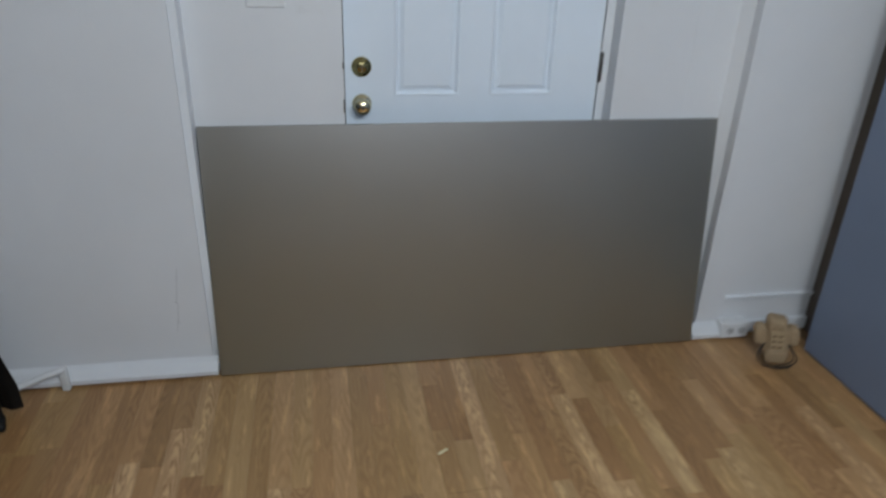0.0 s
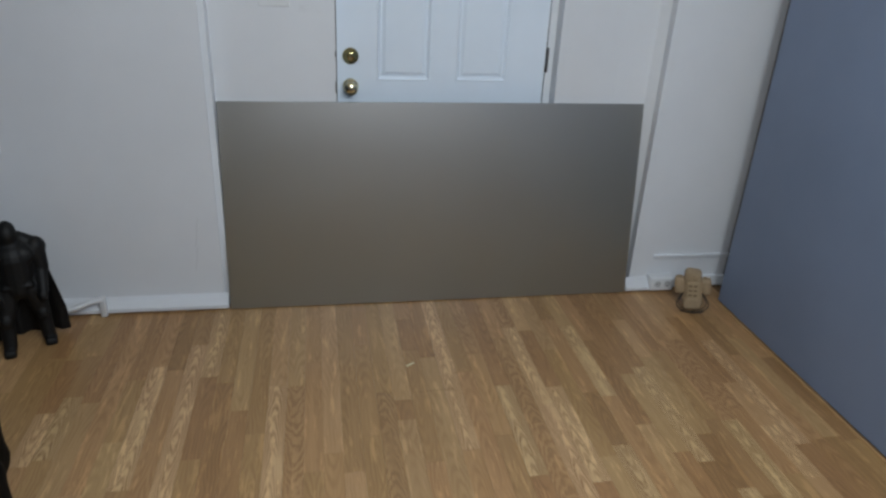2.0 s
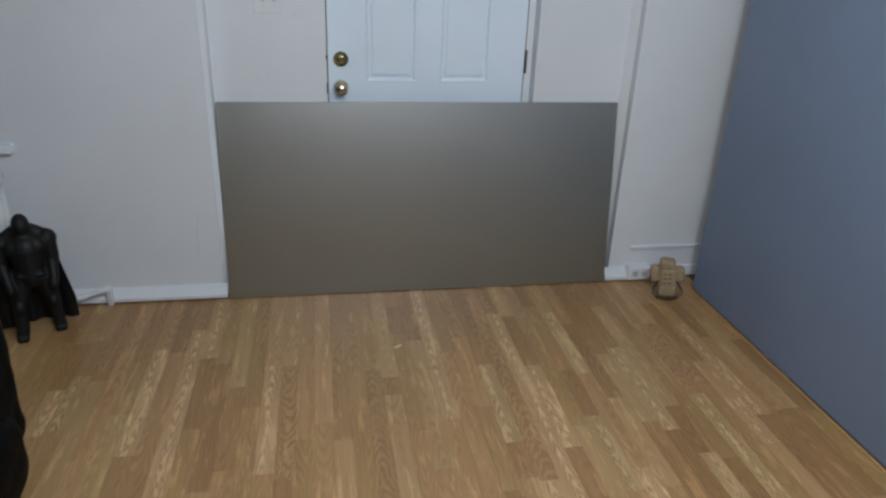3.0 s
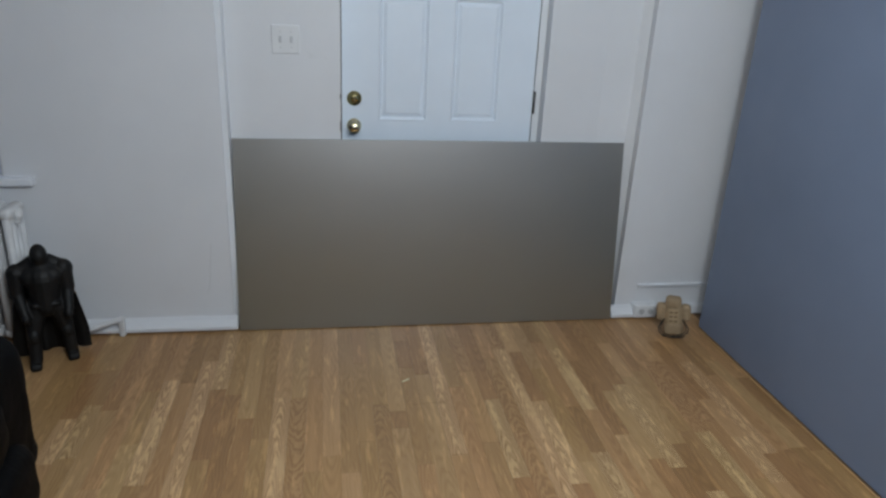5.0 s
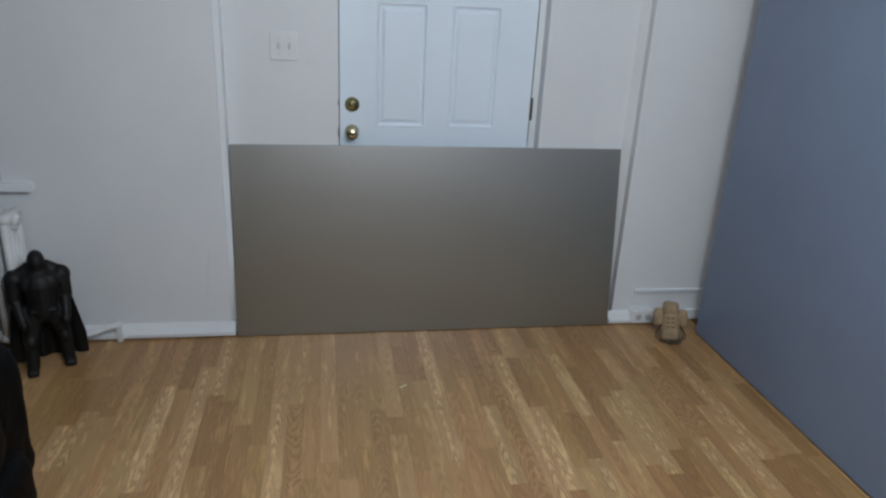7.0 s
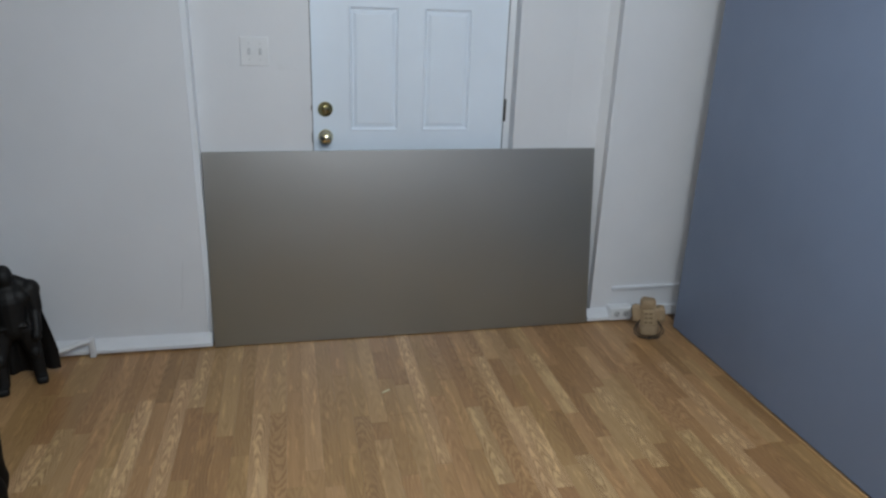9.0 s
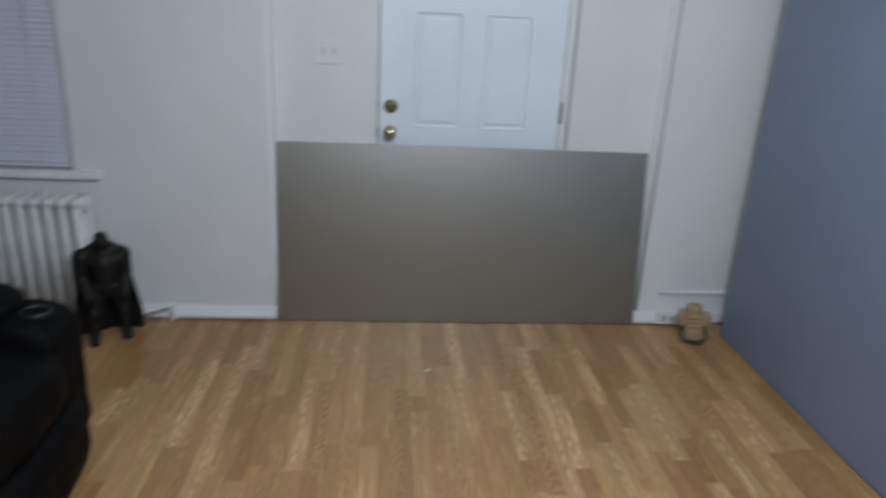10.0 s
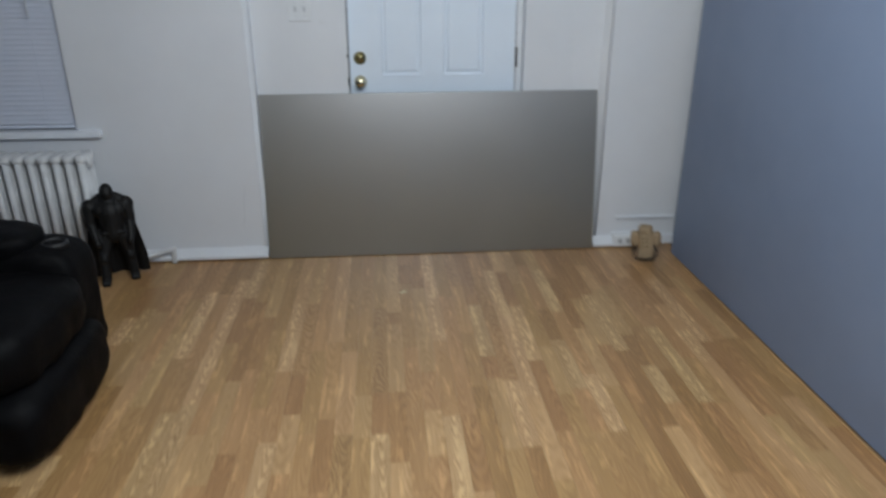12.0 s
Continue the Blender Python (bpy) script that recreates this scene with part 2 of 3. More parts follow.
def box(bm, a, b, bevel=0.0, seg=2):
    """A box from corner a to corner b, its edges rounded by bevel."""
    a, b = Vector(a), Vector(b)
    r = bmesh.ops.create_cube(bm, size=1, matrix=Matrix.Translation((a + b) / 2) @ Matrix.Diagonal((*(b - a), 1)))
    if bevel:
        es = {e for v in r["verts"] for e in v.link_edges}
        bmesh.ops.bevel(bm, geom=list(es), offset=bevel, segments=seg, profile=0.5, affect="EDGES")
    return bm


def boxes(*pairs, bevel=0.0):
    bm = bmesh.new()
    for a, b in pairs:
        box(bm, a, b, bevel)
    return bm


def lathe(profile, m=None, seg=24):
    """A turned form from (radius, height) pairs about z."""
    bm = bmesh.new()
    rings = []
    for r, z in profile:
        rings.append([bm.verts.new((r * math.cos(2 * math.pi * i / seg), r * math.sin(2 * math.pi * i / seg), z)) for i in range(seg)])
    for p, q in zip(rings, rings[1:]):
        for i in range(seg):
            bm.faces.new((p[i], p[(i + 1) % seg], q[(i + 1) % seg], q[i]))
    bm.faces.new(reversed(rings[0]))
    bm.faces.new(rings[-1])
    if m is not None:
        bm.transform(m)
    return bm


def tube(points, r, seg=10, closed=False, flat=1.0):
    """A round rod along points."""
    bm = bmesh.new()
    pts = [Vector(p) for p in points]
    rings = []
    for i, p in enumerate(pts):
        a = pts[i - 1] if i or closed else p
        b = pts[(i + 1) % len(pts)] if i + 1 < len(pts) or closed else p
        d = (b - a).normalized()
        u = d.cross(Vector((0, 0, 1)))
        u = u.normalized() if u.length > 1e-4 else Vector((1, 0, 0))
        v = d.cross(u)
        rr = r[i] if isinstance(r, (list, tuple)) else r
        rings.append([bm.verts.new(p + rr * (math.cos(2 * math.pi * k / seg) * u + flat * math.sin(2 * math.pi * k / seg) * v)) for k in range(seg)])
    pairs = list(zip(rings, rings[1:])) + ([(rings[-1], rings[0])] if closed else [])
    for p, q in pairs:
        for k in range(seg):
            bm.faces.new((p[k], p[(k + 1) % seg], q[(k + 1) % seg], q[k]))
    if not closed:
        bm.faces.new(reversed(rings[0]))
        bm.faces.new(rings[-1])
    bmesh.ops.recalc_face_normals(bm, faces=bm.faces)
    return bm


def ball(bm, c, r, m=None, seg=16):
    """An ellipsoid with radii r about c."""
    t = Matrix.Translation(c) @ (m or Matrix()) @ Matrix.Diagonal((*r, 1))
    bmesh.ops.create_uvsphere(bm, u_segments=seg, v_segments=seg // 2 + 2, radius=1, matrix=t)
    return bm


def limb(bm, a, b, ra, rb, seg=14):
    """A tapered limb with rounded ends."""
    a, b = Vector(a), Vector(b)
    d = b - a
    q = d.to_track_quat("Z", "Y").to_matrix().to_4x4()
    bmesh.ops.create_cone(bm, cap_ends=True, segments=seg, radius1=ra, radius2=rb, depth=d.length, matrix=Matrix.Translation((a + b) / 2) @ q)
    ball(bm, a, (ra,) * 3)
    ball(bm, b, (rb,) * 3)


def cushion(a, b, puff=0.03, n=14, power=4.0, wrinkle=0.004, seed=0.0):
    """An upholstered block: rounded as a superellipsoid, a little puffed and creased."""
    bm = bmesh.new()
    a, b = Vector(a), Vector(b)
    c, h = (a + b) / 2, (b - a) / 2
    bmesh.ops.create_cube(bm, size=2)
    bmesh.ops.subdivide_edges(bm, edges=bm.edges, cuts=n, use_grid_fill=True)
    for v in bm.verts:
        p = v.co
        k = (abs(p.x) ** power + abs(p.y) ** power + abs(p.z) ** power) ** (1 / power)
        q = Vector((p.x / k * h.x, p.y / k * h.y, p.z / k * h.z))
        out = Vector((p.x / k, p.y / k, p.z / k)).normalized()
        w = noise.noise((c + q) * 9 + Vector((seed, 0, 0))) * wrinkle * 2 + noise.noise((c + q) * 26 + Vector((0, seed, 0))) * wrinkle
        v.co = c + q + out * (puff * 0.3 + w)
    return bm


def mesh_of(name, bm, mat, smooth=False):
    me = bpy.data.meshes.new(name)
    bm.to_mesh(me)
    bm.free()
    me.materials.append(mat)
    if smooth:
        for f in me.polygons:
            f.use_smooth = True
    return me


def thing(name, bm, mat, label="", category="", group="", kind="", smooth=False):
    return tagged(new(name, mesh_of(name, bm, mat, smooth)), label, category, group, kind)


def part(name, bm, mat, parent, label="", smooth=False):
    ob = new(name, mesh_of(name, bm, mat, smooth))
    ob.parent = parent
    ob.matrix_parent_inverse = parent.matrix_basis.inverted()
    return tagged(ob, label)


def base(name, at=(0, 0, 0), label="", category="", group="", kind=""):
    ob = new(name)
    ob.matrix_basis = pose(*at)
    ob.empty_display_size = 0.05
    return tagged(ob, label, category, group, kind)


# ---- structure ----
WEST, EAST, SOUTH, TOP = -2.35, 2.366, -7.6, 2.45
BACK = 0.08                                   # face of the recessed wall with the door
FACE = -0.01                                  # face of the outer walls
L, R = -0.028, 1.866                          # sides of the recess
DL, DR, DTOP = 0.478, 1.415, 2.06             # opening for the entrance door
WL, WR, WB, WT = -1.95, -0.915, 0.735, 2.05   # window opening


def structure(name, bm, mat, label, category, smooth=False):
    return thing(name, bm, mat, label, category, kind="structure", smooth=smooth)


structure("wall_north_window", boxes(((WEST, FACE, -0.02), (WL, 0.22, TOP)), ((WR, FACE, -0.02), (L, 0.22, TOP)),
          ((WL, FACE, -0.02), (WR, 0.22, WB)), ((WL, FACE, WT), (WR, 0.22, TOP))), WALL, "white painted plaster wall with the blind-covered window", "wall")
structure("wall_north_pier", boxes(((R, FACE, -0.02), (EAST + 0.12, 0.22, TOP))), WALL, "white painted plaster pier beside the blue wall", "wall")
structure("wall_north_recess", boxes(((L, BACK, -0.02), (DL, 0.21, TOP)), ((DR, BACK, -0.02), (R, 0.21, TOP)), ((DL, BACK, DTOP), (DR, 0.21, TOP))),
          WALL, "white painted recessed wall round the entrance door", "wall")
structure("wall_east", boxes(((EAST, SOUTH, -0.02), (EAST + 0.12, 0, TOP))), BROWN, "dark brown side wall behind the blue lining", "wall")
# wall out of view, blue to cut its bounce onto the left floor
structure("wall_west", boxes(((WEST - 0.12, SOUTH, -0.02), (WEST, 0.22, TOP))), BLUE, "unseen side wall, slate blue to dim the floor", "wall")
# rear wall out of view, far back so the brass mirrors a dim room
structure("wall_south", boxes(((WEST - 0.12, SOUTH - 0.12, -0.02), (EAST + 0.12, SOUTH, TOP))), WALL, "unseen white rear wall, set far back to dim reflections", "wall")
structure("ceiling", boxes(((WEST - 0.12, SOUTH - 0.12, TOP), (EAST + 0.12, 0.22, TOP + 0.1))), CEIL, "white painted ceiling", "ceiling")


def blue_lining():
    """Blue wall face standing proud of the side wall; its far end stops short of the corner."""
    return boxes(((2.250, SOUTH, 0.012), (EAST - 0.004, -0.184, TOP)), bevel=0.002)


structure("wall_east_lining", blue_lining(), BLUE, "slate blue painted wall lining standing off the corner", "wall")
structure("trim_floor_east", boxes(((2.239, SOUTH, 0.0), (2.2495, -0.30, 0.008)), bevel=0.003), OAK["pale"], "thin pale oak strip along the blue wall", "trim")

# baseboards, corner mouldings, ledge


def skirting(x0, x1, front, top):
    """A baseboard whose face slopes out towards the floor and ends in a rounded foot."""
    bm = bmesh.new()
    prof = [(FACE, 0.009), (front + 0.001, 0.009), (front, 0.011), (front, 0.026), (front + 0.010, 0.034), (FACE - 0.022, top - 0.010), (FACE - 0.008, top - 0.003), (FACE - 0.004, top), (FACE, top)]
    ends = [[bm.verts.new((x, y, z)) for y, z in prof] for x in (x0, x1)]
    for i in range(len(prof)):
        j = (i + 1) % len(prof)
        bm.faces.new((ends[0][i], ends[0][j], ends[1][j], ends[1][i]))
    bm.faces.new(ends[0])
    bm.faces.new(reversed(ends[1]))
    bmesh.ops.recalc_face_normals(bm, faces=bm.faces)
    return bm


structure("baseboard_west", skirting(WEST, -0.008, -0.060, 0.060), WALL, "white painted baseboard with a dark gap under it", "baseboard")
structure("baseboard_east", skirting(1.836, 1.954, -0.060, 0.060), WALL, "short white painted baseboard beside the outlet box", "baseboard")
structure("baseboard_corner", boxes(((2.078, FACE - 0.02, 0.004), (EAST - 0.002, FACE, 0.060)), bevel=0.005), TRIM, "low white baseboard in the corner", "baseboard")
structure("trim_ledge", boxes(((1.976, FACE - 0.010, 0.156), (EAST - 0.002, FACE, 0.166)), ((1.972, FACE - 0.015, 0.166), (EAST - 0.002, FACE, 0.177)), bevel=0.003), TRIM, "white painted ledge moulding low on the wall", "trim")

structure("trim_corner_west", boxes(((L, FACE + 0.010, 0.0), (-0.003, BACK, TOP)), bevel=0.002), TRIM, "narrow white painted corner strip of the recess", "trim")



def splayed_strip(x0, x1, y0, y1):
    """An upright strip whose face runs slantwise from the wall to the edge of the pier."""
    bm = bmesh.new()
    prof = [(x0, y1), (x0 + 0.001, y1 - 0.0005), (x1 - 0.033, y1 - 0.010), (x1 - 0.002, y0 + 0.002), (x1 - 0.0002, y0), (x1 - 0.0002, y1)]
    ends = [[bm.verts.new((x, y, z)) for x, y in prof] for z in (0.0, TOP)]
    for i in range(len(prof)):
        j = (i + 1) % len(prof)
        bm.faces.new((ends[0][i], ends[0][j], ends[1][j], ends[1][i]))
    bm.faces.new(ends[1])
    bm.faces.new(reversed(ends[0]))
    bmesh.ops.recalc_face_normals(bm, faces=bm.faces)
    return bm


structure("trim_corner_east", splayed_strip(1.690, R, 0.034, BACK), WALL, "narrow white painted corner strip of the recess", "trim")


def crack(points):
    return tube(points, 0.0012, 5, flat=0.4)


structure("wall_crack", crack([(-0.108 - 0.022 * noise.noise((0.0, 0.0, i * 0.31)) - 0.010 * noise.noise((3.0, 0.0, i * 0.9)) - 0.0009 * i, FACE - 0.0003, 0.42 - 0.0085 * i) for i in range(30)]), CRACK, "hairline crack in the white paint", "crack")


def frame_door():
    d = base("door_1", (0.93, 0.155, 0), "closed white six-panel entrance door with brass lock", "door", kind="structure")
    x0, x1, zb, zt, y0, y1 = 0.484, 1.380, 0.012, 2.035, 0.155, 0.199
    cols = [(0.650, 0.876), (0.986, 1.212)]
    rows = [(0.22, 0.80), (0.960, 1.508), (1.62, 1.88)]
    leaf = bmesh.new()
    zs = [zb] + [z for r in rows for z in r] + [zt]
    for a, b in ((x0, cols[0][0]), (cols[0][1], cols[1][0]), (cols[1][1], x1)):
        box(leaf, (a, y0, zb), (b, y1, zt))
    for a, b in cols:
        for i in range(0, len(zs), 2):
            box(leaf, (a, y0, zs[i]), (b, y1, zs[i + 1]))
    part("leaf", leaf, DOOR, d)
    for a, b in cols:
        for lo, hi in rows:
            bm = bmesh.new()
            loops = []
            for inset, dep in ((0, -0.0005), (0.004, -0.003), (0.009, -0.001), (0.014, 0.008), (0.021, 0.008), (0.034, 0.001), (0.037, 0.0005)):
                loops.append([bm.verts.new((x, y0 + dep, z)) for x, z in ((a + inset, lo + inset), (b - inset, lo + inset), (b - inset, hi - inset), (a + inset, hi - inset))])
            for p, q in zip(loops, loops[1:]):
                for i in range(4):
                    bm.faces.new((p[i], p[(i + 1) % 4], q[(i + 1) % 4], q[i]))
            bm.faces.new(loops[-1])
            part("panel", bm, DOOR, d)
    face = Matrix.Translation((0.539, y0, 0.935)) @ pose(0, 0, 0, 90)
    k = part("knob", lathe([(0.033, 0), (0.033, 0.004), (0.029, 0.009), (0.014, 0.012), (0.012, 0.026), (0.016, 0.032), (0.025, 0.038), (0.0285, 0.048), (0.027, 0.058), (0.020, 0.065), (0.006, 0.068)], face, 32), BRASS, d, "polished brass knob", True)
    part("keyhole", lathe([(0.006, 0.068), (0.006, 0.0695), (0.004, 0.070)], face, 12), STEEL, k)
    face = Matrix.Translation((0.540, y0, 1.060)) @ pose(0, 0, 0, 90)
    b = part("deadbolt", lathe([(0.033, 0), (0.0335, 0.006), (0.031, 0.010), (0.023, 0.012), (0.020, 0.018), (0.014, 0.021), (0.004, 0.0215)], face, 32), BRASS_DARK, d, "brass deadbolt, dark reflections in its colour", True)
    part("thumb_turn", boxes(((0.5365, y0 - 0.034, 1.046), (0.5435, y0 - 0.018, 1.074)), bevel=0.002), BRASS, b)
    for z in (0.25, 1.055, 1.80):
        part("hinge", lathe([(0.006, -0.050), (0.0065, -0.048), (0.0065, 0.048), (0.004, 0.054)], Matrix.Translation((1.386, y0 - 0.006, z)), 12), STEEL, d, "dark steel hinge", True)
    for z, e in ((1.078, 0.010), (0.945, 0.022)):
        part("strike_plate", boxes(((0.4745, BACK - 0.002, z - e), (0.4795, BACK + 0.030, z + e)), bevel=0.001), STEEL, d, "small dark strike plate in the jamb")
    part("edge_seal", boxes(((0.4795, y0 + 0.004, 0.01), (0.4835, y0 + 0.030, zt)), ((1.3805, y0 + 0.004, 0.01), (1.3835, y0 + 0.030, zt))), SEAL, d, "black seal in the door gap")
    part("frame", boxes(((1.384, y0 - 0.004, 0), (1.4148, y0 + 0.05, 2.045)), ((DL + 0.0002, y0 + 0.03, 0), (0.4795, y0 + 0.055, 2.045)), ((DL, y0 - 0.004, 2.038), (DR, y0 + 0.05, DTOP)), ((DL, y0 + 0.046, 0), (DR, y0 + 0.056, 2.05))), TRIM, d)
    part("threshold", boxes(((DL, BACK + 0.01, 0), (DR, y0 + 0.05, 0.010)), bevel=0.003), STEEL, d)


frame_door()


def window():
    w = base("window_1", (-1.43, 0.1, WB), "window closed off by a lowered white blind", "window", kind="structure")
    part("window_frame", boxes(((WL, 0.072, WB), (WL + 0.05, 0.17, WT)), ((WR - 0.05, 0.072, WB), (WR - 0.004, 0.17, WT)), ((WL + 0.05, 0.11, WB), (WR - 0.05, 0.17, WB + 0.05)),
         ((WL + 0.05, 0.11, WT - 0.05), (WR - 0.05, 0.17, WT)), ((WL + 0.05, 0.115, 1.37), (WR - 0.05, 0.165, 1.42))), TRIM, w)
    for lo, hi in ((WB + 0.05, 1.37), (1.42, WT - 0.05)):
        part("pane", boxes(((WL + 0.05, 0.138, lo), (WR - 0.05, 0.142, hi))), GLASS, w)
    part("window_sill", boxes(((WL - 0.12, -0.050, 0.700), (WR + 0.120, 0.11, 0.7345)), bevel=0.004), TRIM, w, "white painted sill overhanging the radiator")
    part("side_stop", boxes(((WR - 0.017, 0.003, 0.7346), (WR - 0.0045, 0.071, WT)), bevel=0.002), SLAT, w, "narrow white stop beside the blind")
    part("side_strip", boxes(((WR - 0.0035, FACE - 0.001, 0.7346), (WR - 0.0005, 0.07, WT))), OUTLET_GREY, w)


window()


def blind():
    b = base("window_blind", (-1.43, 0.04, WT), "lowered white mini blind with closed slats", "blind")
    x0, x1, y = WL + 0.02, WR - 0.019, 0.012
    part("headrail", boxes(((x0, y - 0.015, WT - 0.03), (x1, y + 0.02, WT - 0.002)), bevel=0.002), SLAT, b)
    me = None
    z = 0.779
    while z < WT - 0.035:
        if me is None:
            bm = bmesh.new()
            rows = []
            for i in list(range(5)) + list(range(4, -1, -1)):
                t = (i - 2) / 2
                d = 0.0 if len(rows) < 5 else 0.0007
                rows.append([bm.verts.new((x, 0.0042 * t - 0.0016 * (1 - t * t) + d, 0.0140 * t)) for x in (x0, x1)])
            for p, q in zip(rows, rows[1:] + rows[:1]):
                bm.faces.new((p[0], p[1], q[1], q[0]))
            bmesh.ops.recalc_face_normals(bm, faces=bm.faces)
            me = mesh_of("slat", bm, SLAT, False)
        o = new("slat", me)
        o.parent = b
        o.matrix_parent_inverse = b.matrix_basis.inverted()
        o.matrix_basis = pose(0, y, z + random.uniform(-0.0006, 0.0006), random.uniform(-0.8, 0.8), 0, 0)
        z += 0.0247
    part("bottom_rail", boxes(((x0, y - 0.012, 0.744), (x1, y + 0.012, 0.762)), bevel=0.003), SLAT, b)
    for x in (x0 + 0.12, x1 - 0.12):
        part("ladder_cord", tube([(x, y - 0.013, 0.75), (x, y - 0.013, WT - 0.02)], 0.0008, 5), SLAT, b)
    part("tilt_wand", tube([(-1.05, y - 0.030, WT - 0.03), (-1.035, y - 0.034, 1.285)], 0.0030, 6), OUTLET_GREY, b, "grey plastic tilt wand")


blind()

# ---- radiator and its pipe ----


def radiator():
    r = base("radiator", (-1.4, -0.14, 0), "white enamelled cast-iron column radiator under the window", "radiator")
    x, k = -0.858, 0
    shared = None
    while x > -1.95:
        if shared is None:
            bm = bmesh.new()
            for y in (-0.191, -0.151, -0.111, -0.073):
                for p, q in (((0, y, 0.095), (0, y, 0.612)),):
                    limb(bm, p, q, 0.0165, 0.0165, 12)
            for z in (0.095, 0.620):
                box(bm, (-0.0255, -0.210, z - 0.020), (0.0255, -0.056, z + 0.025), 0.020, 4)
                limb(bm, (-0.030, -0.14, z), (0.030, -0.14, z), 0.016, 0.016, 10)
            shared = mesh_of("section", bm, RAD, True)
        o = new("section", shared)
        o.parent = r
        o.matrix_parent_inverse = r.matrix_basis.inverted()
        o.matrix_basis = pose(x, 0, 0)
        if k in (0, 9, 17):
            for y in (-0.200, -0.080):
                part("foot", lathe([(0.022, 0.0), (0.020, 0.01), (0.014, 0.03), (0.018, 0.075)], Matrix.Translation((x, y, 0)), 12), RAD, r)
        x -= 0.060
        k += 1
    for z in (0.105, 0.605):
        part("hub", lathe([(0.026, 0), (0.026, 0.012), (0.018, 0.016), (0.017, 0.022)], Matrix.Translation((-0.840, -0.14, z)) @ pose(0, 0, 0, 0, 90), 12), RAD, r)
    part("bleed_valve", lathe([(0.007, 0), (0.007, 0.02), (0.004, 0.022)], Matrix.Translation((-0.835, -0.17, 0.585)) @ pose(0, 0, 0, 0, 90), 10), RAD, r, "small bleed valve")


radiator()
pipe = base("heating_pipe", (-0.514, -0.056, 0), "white painted heating pipe bent down into the floor", "pipe")
part("riser", box(bmesh.new(), (-0.527, -0.078, 0.0), (-0.501, -0.054, 0.092), 0.005, 3), RAD, pipe, smooth=True)
part("run", tube([(-0.506, -0.064, 0.084), (-0.56, -0.090, 0.079), (-0.62, -0.120, 0.068), (-0.665, -0.128, 0.056), (-0.72, -0.095, 0.062), (-0.79, -0.105, 0.090), (-0.826, -0.135, 0.100)], 0.0125, 12), RAD, pipe, smooth=True)

# ---- electrical ----
sw = base("light_switch", (0.2475, BACK, 1.313), "white two-gang toggle switch plate on the recessed wall", "switch")
part("plate", boxes(((0.189, BACK - 0.007, 1.254), (0.306, BACK, 1.372)), bevel=0.003), PLASTIC, sw)
for x in (0.225, 0.271):
    part("slot", boxes(((x - 0.006, BACK - 0.0085, 1.300), (x + 0.006, BACK - 0.0066, 1.326))), OUTLET_GREY, sw)
    part("toggle", boxes(((x - 0.0042, BACK - 0.019, 1.303), (x + 0.0042, BACK - 0.008, 1.315)), bevel=0.002), OUTLET_GREY, sw)
    for z in (1.280, 1.345):
        part("screw", lathe([(0.003, 0), (0.003, 0.001), (0.001, 0.0015)], Matrix.Translation((x, BACK - 0.007, z)) @ pose(0, 0, 0, 90), 8), OUTLET_GREY, sw)

ob = base("outlet_box", (2.015, -0.025, 0.04), "white surface-mounted outlet box low on the wall", "outlet")
part("box_body", boxes(((1.955, -0.064, 0.006), (2.076, FACE, 0.078)), bevel=0.006), PLASTIC, ob)
part("cover", boxes(((1.960, -0.0675, 0.011), (2.071, -0.064, 0.073)), bevel=0.0015), PLASTIC, ob)
for x in (1.992, 2.040):
    s = part("socket", lathe([(0.0165, 0), (0.0165, 0.0025), (0.015, 0.003)], Matrix.Translation((x, -0.0675, 0.044)) @ pose(0, 0, 0, 90), 20), OUTLET_GREY, ob)
    part("slots", boxes(((x - 0.008, -0.0712, 0.045), (x - 0.005, -0.0704, 0.053)), ((x + 0.005, -0.0712, 0.045), (x + 0.008, -0.0704, 0.053)), ((x - 0.0025, -0.0712, 0.034), (x + 0.0025, -0.0704, 0.039))), SLOT, s)

# ---- ceiling fixture behind the view ----
fx = base("ceiling_light", (LAMP.x, LAMP.y, TOP), "brass ceiling light with three lit frosted bulbs", "ceiling light")
part("canopy", lathe([(0.02, -0.05), (0.07, -0.035), (0.09, -0.01), (0.09, 0.0)], Matrix.Translation((LAMP.x, LAMP.y, TOP)), 24), BRASS, fx, smooth=True)
for b in BULBS:
    part("arm", tube([(LAMP.x, LAMP.y, TOP - 0.04), ((LAMP.x + b.x) / 2, (LAMP.y + b.y) / 2, TOP - 0.05), (b.x, b.y, TOP - 0.07)], 0.008, 8), BRASS, fx)
    part("bulb", ball(bmesh.new(), b, (0.03, 0.03, 0.036)), GLOBE, fx, "lit frosted bulb", True)
    part("holder", lathe([(0.03, 0.034), (0.045, 0.06), (0.02, 0.10)], Matrix.Translation(b), 16), PLASTIC, fx)

# ---- the grey board ----


def board():
    w, h, th = 1.83, 0.896, 0.012
    bm = box(bmesh.new(), (0, 0, 0), (w, th, h), 0.0015, 1)
    for v in bm.verts:                      # lower front edge raised, shaped to give a dark shade line at the floor
        if v.co.z < 0.01 and v.co.y < th / 2:
            v.co.z += 0.004
    a = math.atan2(0.124, 0.887)
    bm.transform(Matrix.Translation((0, -0.060, 0)) @ Matrix.Rotation(-a, 4, "X"))
    return thing("board", bm, BOARD, "large taupe grey board leaning across the door recess", "board")


board()

# ---- recliner ----


